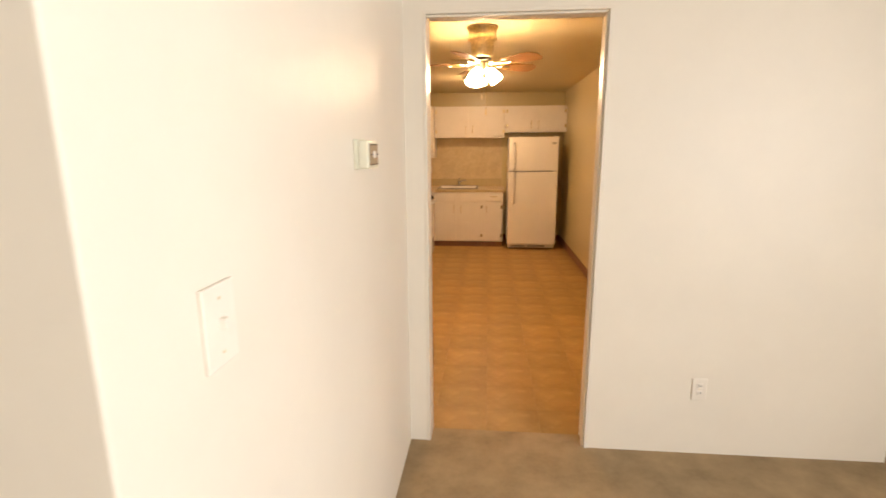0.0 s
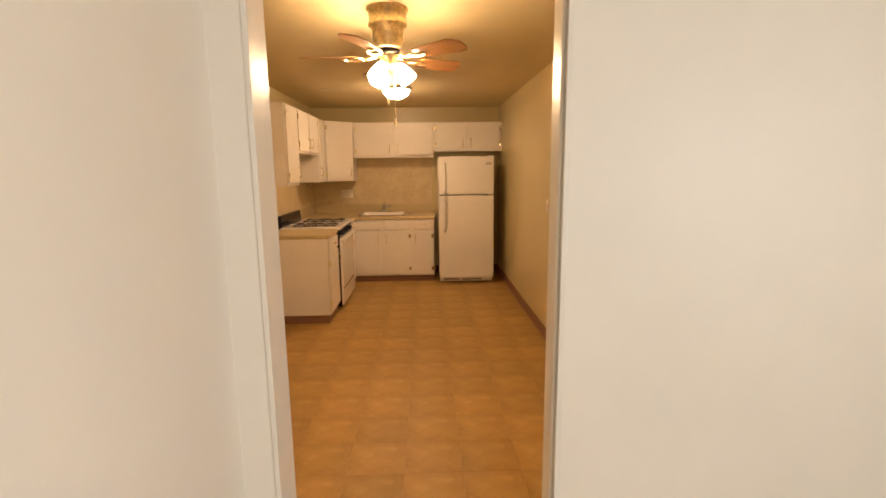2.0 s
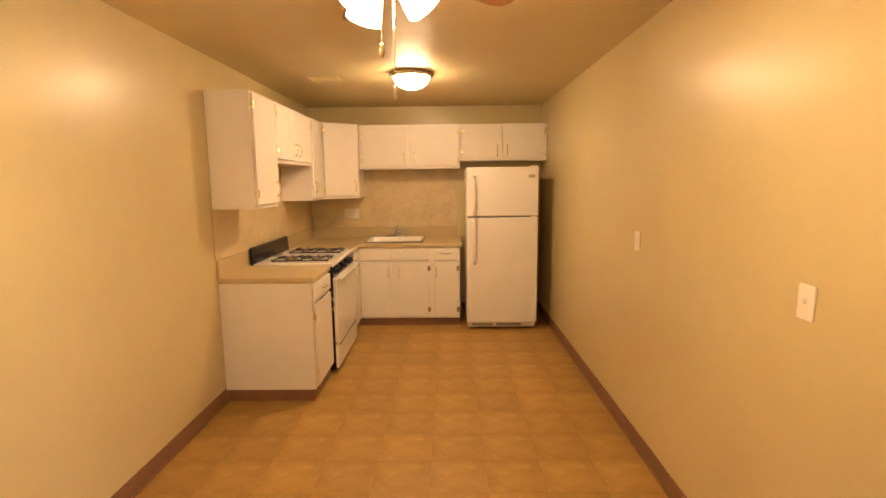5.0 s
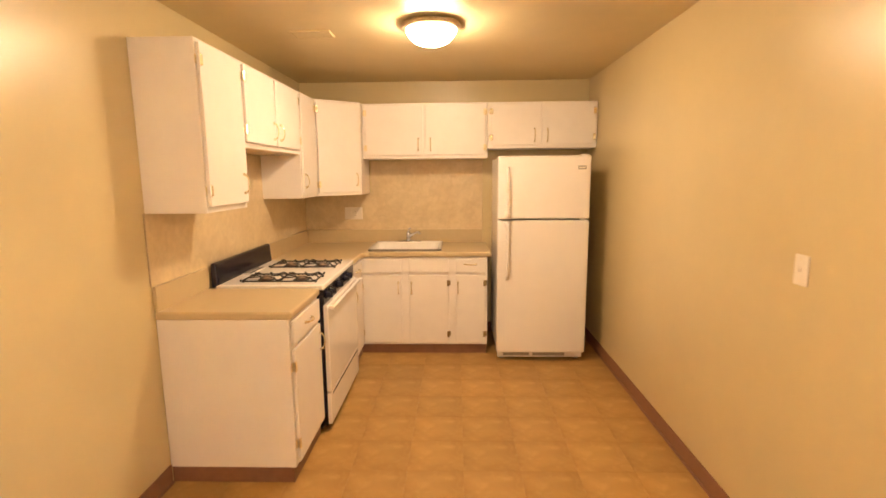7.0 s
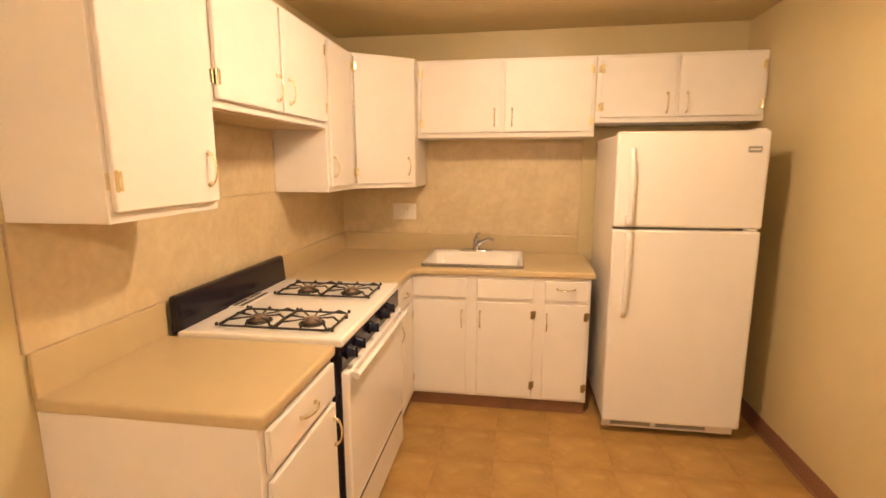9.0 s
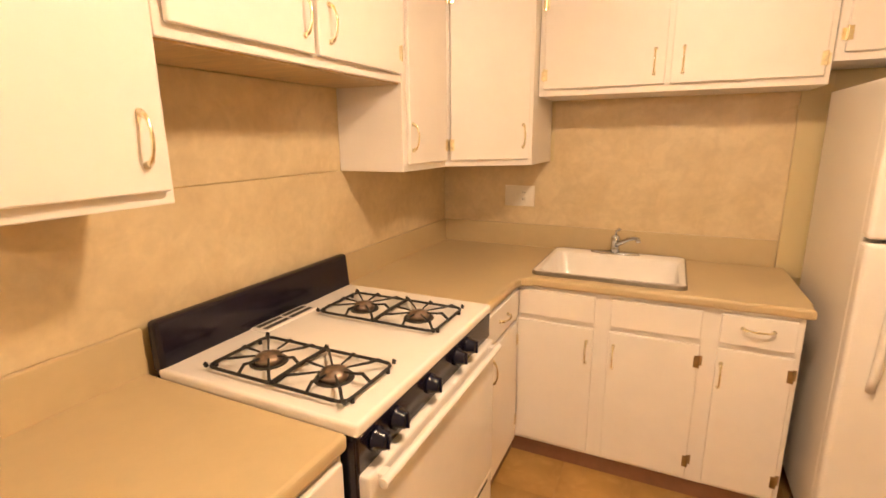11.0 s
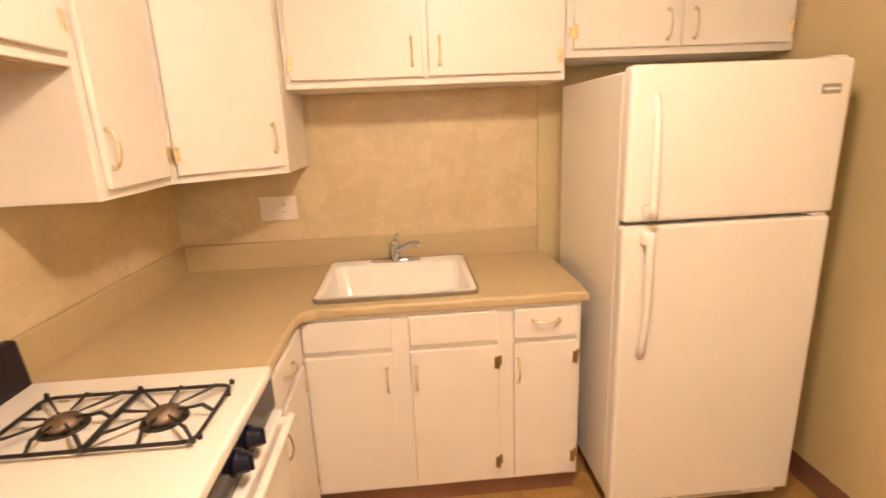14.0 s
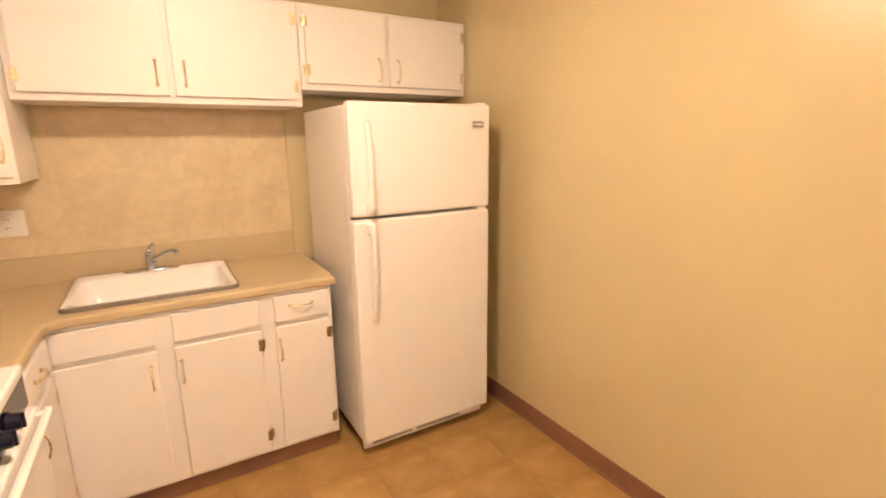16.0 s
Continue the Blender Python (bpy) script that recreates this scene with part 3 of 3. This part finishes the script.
# ---- refrigerator ----
R0, R1, RY = 0.738, 1.504, 7.868
r = thing("refrigerator", (R0, RY, 0), "white top-freezer refrigerator with pebbled doors", "refrigerator")
part("body", box(R0 + 0.006, R1 - 0.006, RY + 0.075, 8.60, 0.03, 1.72, 0.008), M_FRIDGE, r)
part("gasket", box(R0 + 0.014, R1 - 0.014, RY + 0.062, RY + 0.076, 0.06, 1.71), M_GREY, r, "grey door gasket")
fz = part("freezer_door", box(R0, R1, RY, RY + 0.064, 1.212, 1.732, 0.014, None, 3), M_FRIDGE, r)
fd_ = part("fridge_door", box(R0, R1, RY, RY + 0.064, 0.040, 1.198, 0.014, None, 3), M_FRIDGE, r)
fr = Face((0, RY, 0), (1, 0, 0), (0, -1, 0))
def grip(z0, z1, top):
    pts = []
    for i in range(11):
        t = i / 10
        z = z0 + (z1 - z0) * t
        e = t if top else 1 - t
        pts.append(fr.p(0.822, z, 0.034 * (1 - e ** 5)))
    m = tube(pts, 0.014, 10)
    fr.board(0.798, 0.838, z0 if top else z1 - 0.05, (z0 + 0.05) if top else z1, -0.004, 0.034, 0.008, m)
    return m
part("handle", grip(1.228, 1.64, True), M_FRIDGE, fz, "", True)
part("handle", grip(0.695, 1.184, False), M_FRIDGE, fd_, "", True)
part("badge", fr.board(1.395, 1.462, 1.618, 1.650, 0, 0.003, 0.001), M_GREY, fz, "small grey name badge")
part("badge_trim", fr.board(1.402, 1.455, 1.630, 1.638, 0.003, 0.004, 0), M_PLATE, fz)
part("hinge_cap", box(R1 - 0.075, R1 - 0.012, RY + 0.02, RY + 0.11, 1.728, 1.742, 0.006), M_FRIDGE, r)
part("middle_hinge", box(R1 - 0.075, R1 - 0.020, RY + 0.006, RY + 0.05, 1.199, 1.211, 0.002), M_PLATE, r, "white middle door hinge")
part("grille", box(R0 + 0.012, R1 - 0.012, RY + 0.052, RY + 0.075, -0.020, 0.046, 0.004), M_FRIDGE, r)
for x0, x1 in ((0.80, 1.03), (1.06, 1.34)):
    part("vent_slot", box(x0, x1, RY + 0.048, RY + 0.053, -0.004, 0.022, 0.001), M_GREY, r, "dark vent slot")
for x in (R0 + 0.05, R1 - 0.05):
    for y in (RY + 0.11, 8.55):
        part("foot", lathe((x, y, FZ), (0, 0, 1), [(0, 0.02), (0.06, 0.018)], 12), M_GREY, r)

# ---- stove ----
SF = -0.430
TZ = 0.922
v = thing("stove", (XL, ST0, 0), "white four-burner gas range with black backguard and knobs", "stove")
part("body", box(XL + 0.03, SF - 0.006, ST0 + 0.002, ST1 - 0.004, -0.01, TZ - 0.03, 0.004), M_BLACK, v, "black side panels")
part("cooktop", box(XL + 0.05, SF + 0.004, ST0, ST1, TZ - 0.035, TZ, 0.010, None, 3), M_ENAMEL, v)
bm = slab([(XL + 0.024, ST0 + 0.002), (XL + 0.062, ST0 + 0.002), (XL + 0.062, ST1 - 0.002), (XL + 0.024, ST1 - 0.002)], TZ - 0.02, 1.058, 0.012)
for vt in bm.verts:
    if vt.co.z < 0.98 and vt.co.x > XL + 0.04:
        vt.co.x += 0.012
part("backguard", bm, M_BLACK, v, "glossy black backguard")
YC = (ST0 + ST1) / 2
rv = part("vent", box(XL + 0.076, XL + 0.146, YC - 0.13, YC + 0.13, TZ - 0.002, TZ + 0.007, 0.003), M_ENAMEL, v)
for x in (XL + 0.095, XL + 0.127):
    for y in (YC - 0.115, YC + 0.005):
        part("vent_slot", box(x - 0.009, x + 0.009, y, y + 0.108, TZ + 0.006, TZ + 0.0085, 0.001), M_SLOT, rv)
fo = Face((SF, 0, 0), (0, 1, 0), (1, 0, 0))
part("control_panel", fo.board(ST0 + 0.003, ST1 - 0.003, 0.792, TZ - 0.034, -0.03, 0.000, 0.004), M_BLACK, v, "black control panel")
for y in (6.775, 6.870, 7.062, 7.255, 7.348):
    k = part("knob", lathe(fo.p(y, 0.846, 0), fo.n, [(0, 0.030), (0.007, 0.030), (0.011, 0.024), (0.031, 0.022), (0.034, 0.018)], 20), M_KNOB, v, "", True)
    part("pointer", fo.board(y - 0.004, y + 0.004, 0.825, 0.868, 0.026, 0.039, 0.002), M_KNOB, k)
od = part("oven_door", fo.board(ST0 + 0.010, ST1 - 0.010, 0.222, 0.786, -0.03, 0.022, 0.008), M_ENAMEL, v)
hb = tube([fo.p(ST0 + 0.03, 0.768, 0.046), fo.p(ST1 - 0.03, 0.768, 0.046)], 0.013, 12)
for y in (ST0 + 0.06, ST1 - 0.06):
    fo.board(y - 0.016, y + 0.016, 0.757, 0.779, 0.018, 0.045, 0.003, hb)
part("handle", hb, M_ENAMEL, od)
dw = part("drawer", fo.board(ST0 + 0.010, ST1 - 0.010, 0.000, 0.210, -0.03, 0.018, 0.006), M_ENAMEL, v)
part("drawer_groove", fo.board(ST0 + 0.06, ST1 - 0.06, 0.186, 0.200, 0.014, 0.0195, 0.001), M_SLOT, dw)
part("kick_plate", fo.board(ST0 + 0.03, ST1 - 0.03, FZ, 0.06, -0.08, -0.05, 0.002), M_SLOT, v)

GX0, GX1 = -0.958, -0.494
for gy0, gy1 in ((ST0 + 0.048, ST0 + 0.270), (ST1 - 0.360, ST1 - 0.124)):
    cy = (gy0 + gy1) / 2
    gz = TZ + 0.024
    q = thing("grate", (GX0, gy0, TZ), "black cast-iron double burner grate on the cooktop", "grate", "stove grates")
    part("frame", tube([(x, y, gz - 0.010) for x, y in rect(GX0, GX1, gy0, gy1, 0.025, 4)], 0.0048, 8, None, True), M_GRATE, q, "", True)
    mx_ = (GX0 + GX1) / 2
    for k in range(6):
        nx, ny = GX0 + (GX1 - GX0) * (0.0, 0.5, 1.0)[k % 3], (gy0, gy1)[k // 3]
        part("nub", tube([(nx, ny, gz - 0.010), (nx, ny + (0.004 if k > 2 else -0.004), gz - 0.002), (nx, ny, gz + 0.001)], [0.0060, 0.0066, 0.0048], 8), M_GRATE, q)
    part("crossbar", tube([(mx_, gy0, gz - 0.010), (mx_, cy, gz - 0.006), (mx_, gy1, gz - 0.010)], 0.0062, 8), M_GRATE, q)
    for cx in (mx_ - 0.115, mx_ + 0.115):
        for k in range(8):
            an = k * math.tau / 8
            ca, sa = math.cos(an), math.sin(an)
            hx, hy = 0.114, (gy1 - gy0) / 2 - 0.002
            L = min(hx / abs(ca) if abs(ca) > 1e-6 else 9, hy / abs(sa) if abs(sa) > 1e-6 else 9)
            if k % 2:
                L *= 0.97
            part("finger", tube([(cx + L * ca, cy + L * sa, gz - 0.010), (cx + L * 0.80 * ca, cy + L * 0.80 * sa, gz + 0.008), (cx + L * 0.62 * ca, cy + L * 0.62 * sa, gz + 0.004), (cx + 0.034 * ca, cy + 0.034 * sa, gz + 0.001)], [0.0044, 0.0050, 0.0040, 0.0028], 6), M_GRATE, q)
        n_ = thing("burner", (cx, cy, TZ), "round steel gas burner in a dark drip bowl", "burner", "stove burners")
        part("drip_bowl", lathe((cx, cy, TZ), (0, 0, 1), [(0.0005, 0.054), (0.004, 0.052), (0.0025, 0.046), (0.001, 0.03)], 28), M_SLOT, n_, "", True)
        part("cap", lathe((cx, cy, TZ), (0, 0, 1), [(0.002, 0.037), (0.014, 0.039), (0.022, 0.036), (0.0225, 0.024), (0.027, 0.022), (0.028, 0.005)], 24), M_BURNER, n_, "browned steel burner cap", True)
    for x in (GX0, GX1):
        for y in (gy0 + 0.03, gy1 - 0.03):
            part("foot", tube([(x, y, TZ - 0.001), (x, y, gz - 0.008)], 0.006, 6), M_GRATE, q)

# ---- ceiling fan ----
FXC, FYC, BZ = 0.358, 4.205, 2.215
n = thing("ceiling_fan", (FXC, FYC, H), "brass ceiling fan with five oak blades and lit glass shades", "ceiling fan")
C = (FXC, FYC, 0)
part("canopy", lathe((FXC, FYC, H), (0, 0, -1), [(0, 0.118), (0.012, 0.122), (0.02, 0.112), (0.075, 0.106), (0.085, 0.113), (0.10, 0.113), (0.112, 0.092), (0.175, 0.088), (0.215, 0.076), (0.225, 0.066)], 36), M_BRASSD, n, "", True)
part("motor", lathe((FXC, FYC, H - 0.225), (0, 0, -1), [(0, 0.060), (0.005, 0.070), (0.022, 0.068), (0.030, 0.045)], 32), M_SLOT, n, "dark motor ring", True)
part("hub", lathe((FXC, FYC, BZ - 0.002), (0, 0, -1), [(-0.02, 0.045), (0.0, 0.052), (0.028, 0.046), (0.038, 0.050), (0.052, 0.040), (0.062, 0.022), (0.075, 0.010)], 28), M_BRASSD, n, "", True)
for k in range(5):
    an = radians(180 + 72 * k)
    m = Matrix.Translation((FXC, FYC, BZ)) @ Matrix.Rotation(an, 4, "Z")
    w0 = [(0.20, -0.048), (0.24, -0.056), (0.46, -0.088), (0.505, -0.058), (0.522, -0.03), (0.522, 0.03), (0.505, 0.058), (0.46, 0.068), (0.24, 0.056), (0.20, 0.048)]
    bm = slab(w0, -0.003, 0.003, 0.001)
    bmesh.ops.transform(bm, matrix=m @ Matrix.Rotation(radians(-12), 4, "X"), verts=bm.verts)
    bl = part("blade", bm, M_BLADE, n, "reddish oak fan blade")
    bm = tube([(0.05, 0, 0.012), (0.09, 0, 0.006), (0.125, 0, -0.006), (0.15, 0, -0.008)], [0.010, 0.012, 0.010, 0.008], 8)
    ring = [(0.205 + 0.058 * math.cos(t), 0.034 * math.sin(t), -0.009) for t in [i * math.tau / 20 for i in range(20)]]
    tube(ring, 0.0085, 6, bm, True)
    bmesh.ops.transform(bm, matrix=m @ Matrix.Rotation(radians(6), 4, "X"), verts=bm.verts)
    part("blade_iron", bm, M_BRASS, n, "brass loop bracket", True)
for deg in (-122, -8, 128):
    an = radians(deg)
    dx, dy = math.cos(an), math.sin(an)
    ax = Vector((dx * 0.60, dy * 0.60, -0.80)).normalized()
    base = Vector((FXC + dx * 0.044, FYC + dy * 0.044, BZ - 0.032))
    part("arm", tube([(FXC, FYC, BZ - 0.02), base, base + ax * 0.028], 0.010, 8), M_BRASS, n, "", True)
    sh = part("shade", lathe(base + ax * 0.018, ax, [(0, 0.022), (0.006, 0.029), (0.025, 0.037), (0.055, 0.045), (0.085, 0.051), (0.108, 0.053), (0.108, 0.050), (0.085, 0.047), (0.055, 0.041), (0.025, 0.033)], 28, None, False), M_SHADE, n, "glowing frosted tulip glass shade", True)
    part("bulb", lathe(base + ax * 0.03, ax, [(0, 0.010), (0.02, 0.016), (0.045, 0.026), (0.06, 0.022), (0.068, 0.008)], 16), M_BULB, sh, "", True)
for dx, ln in ((-0.002, 0.185), (0.034, 0.300)):
    z0 = BZ - 0.05
    part("pull_chain", tube([(FXC + dx, FYC - 0.04, z0), (FXC + dx, FYC - 0.04, z0 - ln)], 0.0022, 6), M_BRASS, n)
    part("chain_fob", lathe((FXC + dx, FYC - 0.04, z0 - ln), (0, 0, -1), [(0, 0.003), (0.006, 0.007), (0.012, 0.004), (0.018, 0.0075), (0.030, 0.007), (0.040, 0.004)], 12), M_BRASSD, n, "", True)

# ---- dome light, vents ----
DX, DY = 0.246, 6.90
g = thing("dome_light", (DX, DY, H), "flush ceiling light with bronze ring and lit frosted dome", "ceiling light")
part("ring", lathe((DX, DY, H), (0, 0, -1), [(0, 0.15), (0.01, 0.178), (0.026, 0.182), (0.036, 0.172), (0.040, 0.150)], 40), M_BRONZE, g, "bronze trim ring", True)
part("dome", lathe((DX, DY, H - 0.036), (0, 0, -1), [(0, 0.153), (0.02, 0.148), (0.045, 0.132), (0.068, 0.105), (0.085, 0.068), (0.094, 0.03), (0.096, 0.004)], 40), M_DOME, g, "glowing frosted glass dome", True)
for vx, vy, wx, wy, ns in ((-0.525, 7.06, 0.26, 0.15, 7), (0.09, 5.53, 0.16, 0.10, 3)):
    e = thing("ceiling_vent", (vx, vy, H), "small cream louvred ceiling vent", "vent", "ceiling vents")
    part("backing", box(vx - wx / 2 + 0.01, vx + wx / 2 - 0.01, vy - wy / 2 + 0.01, vy + wy / 2 - 0.01, H - 0.003, H + 0.0), M_SLOT, e)
    bm = box(vx - wx / 2, vx + wx / 2, vy - wy / 2, vy - wy / 2 + 0.015, H - 0.012, H, 0.002)
    box(vx - wx / 2, vx + wx / 2, vy + wy / 2 - 0.015, vy + wy / 2, H - 0.012, H, 0.002, bm)
    box(vx - wx / 2, vx - wx / 2 + 0.015, vy - wy / 2 + 0.015, vy + wy / 2 - 0.015, H - 0.012, H, 0.002, bm)
    box(vx + wx / 2 - 0.015, vx + wx / 2, vy - wy / 2 + 0.015, vy + wy / 2 - 0.015, H - 0.012, H, 0.002, bm)
    part("frame", bm, M_CEIL, e)
    for k in range(ns):
        y = vy - wy / 2 + 0.02 + (wy - 0.04) * (k + 0.5) / ns
        part("slat", box(vx - wx / 2 + 0.015, vx + wx / 2 - 0.015, y - 0.005, y + 0.005, H - 0.010, H - 0.004, 0.001), M_CEIL, e)


# ---- plates on the walls ----
def plate(face, s, z, kind, w_=0.072, h_=0.116, gang=1):
    p = thing({"switch": "light_switch", "outlet": "wall_outlet"}[kind], face.p(s, z), {"switch": "ivory plastic light switch plate on the wall", "outlet": "ivory plastic wall outlet plate"}[kind], kind, "wall plates")
    part("cover_plate", face.board(s - w_ / 2, s + w_ / 2, z - h_ / 2, z + h_ / 2, 0, 0.007, 0.003), M_PLATE, p)
    for gnum in range(gang):
        c_ = s + (gnum - (gang - 1) / 2) * 0.05
        sw = kind == "switch" or (gang == 2 and gnum == 0)
        if sw:
            part("toggle", face.board(c_ - 0.005, c_ + 0.005, z - 0.004, z + 0.012, 0.006, 0.018, 0.002), M_PLATE, p)
        else:
            for dz in (-0.02, 0.02):
                so = part("socket", face.board(c_ - 0.015, c_ + 0.015, z + dz - 0.013, z + dz + 0.013, 0.006, 0.0095, 0.004), M_PLATE, p)
                for dx in (-0.006, 0.006):
                    part("slot", face.board(c_ + dx - 0.0012, c_ + dx + 0.0012, z + dz - 0.004, z + dz + 0.006, 0.009, 0.0100, 0), M_SLOT, so)
        for dz in (-0.042, 0.042) if kind == "switch" else (0,):
            part("screw", lathe(face.p(c_, z + dz, 0.0065), face.n, [(0, 0.003), (0.0015, 0.002)], 8), M_BRASSD, p)
    return p


east = Face((XR, 0, 0), (0, 1, 0), (-1, 0, 0))
west = Face((XL, 0, 0), (0, 1, 0), (1, 0, 0))
plate(east, 4.262, 1.197, "switch")
plate(east, 5.645, 1.221, "switch")
plate(west, 4.205, 1.175, "outlet")
plate(Face((0, YB - PT, 0), (1, 0, 0), (0, -1, 0)), -0.652, 1.203, "outlet", 0.180, 0.122, 2)
plate(Face((0, YD, 0), (1, 0, 0), (0, -1, 0)), 1.493, 0.369, "outlet")
pas = Face((LX, 0, 0), (0, 1, 0), (1, 0, 0))
plate(pas, 0.842, 1.312, "switch", 0.084, 0.128)

t_ = thing("thermostat", (LX, 1.7, 1.552), "beige box thermostat with a brown front grille", "thermostat")
part("base", pas.board(1.622, 1.742, 1.506, 1.596, 0, 0.014, 0.003), M_SAGE, t_, "sage grey wall base")
cv = part("cover", pas.board(1.62, 1.74, 1.508, 1.592, 0.014, 0.046, 0.005), M_SAGE, t_)
part("front", pas.board(1.632, 1.73, 1.518, 1.582, 0.046, 0.049, 0.001), M_THERM, cv, "brown thermostat front")
part("dial", lathe(pas.p(1.678, 1.55, 0.049), pas.n, [(0, 0.012), (0.004, 0.011), (0.006, 0.007)], 16), M_PLATE, cv, "", True)
for z in (1.5205, 1.55, 1.5795):
    part("rib", pas.board(1.633, 1.729, z - 0.0012, z + 0.0012, 0.049, 0.0505, 0), M_SLOT, cv)

# ---- floor tiles ----
NX, NY = 9, 20
TX, TY = (XR - XL) / NX, (YB - YK) / NY
tm = bpy.data.meshes.new("tile")
bm = box(-TX / 2 + 0.0003, TX / 2 - 0.0003, -TY / 2 + 0.0003, TY / 2 - 0.0003, -0.004, 0.0, 0.0003, None, 1)
bm.to_mesh(tm)
bm.free()
tm.materials.append(M_FLOOR)
for i in range(NX):
    for j in range(NY):
        ob = new("tile", tm)
        ob.parent = fl
        ob.location = (XL + TX * (i + 0.5), YK + TY * (j + 0.5), FZ)
ob = part("tile", box(DL - JO, DR + JO, 2.655, YK, FZ - 0.004, FZ, 0.001), M_FLOOR, fl)
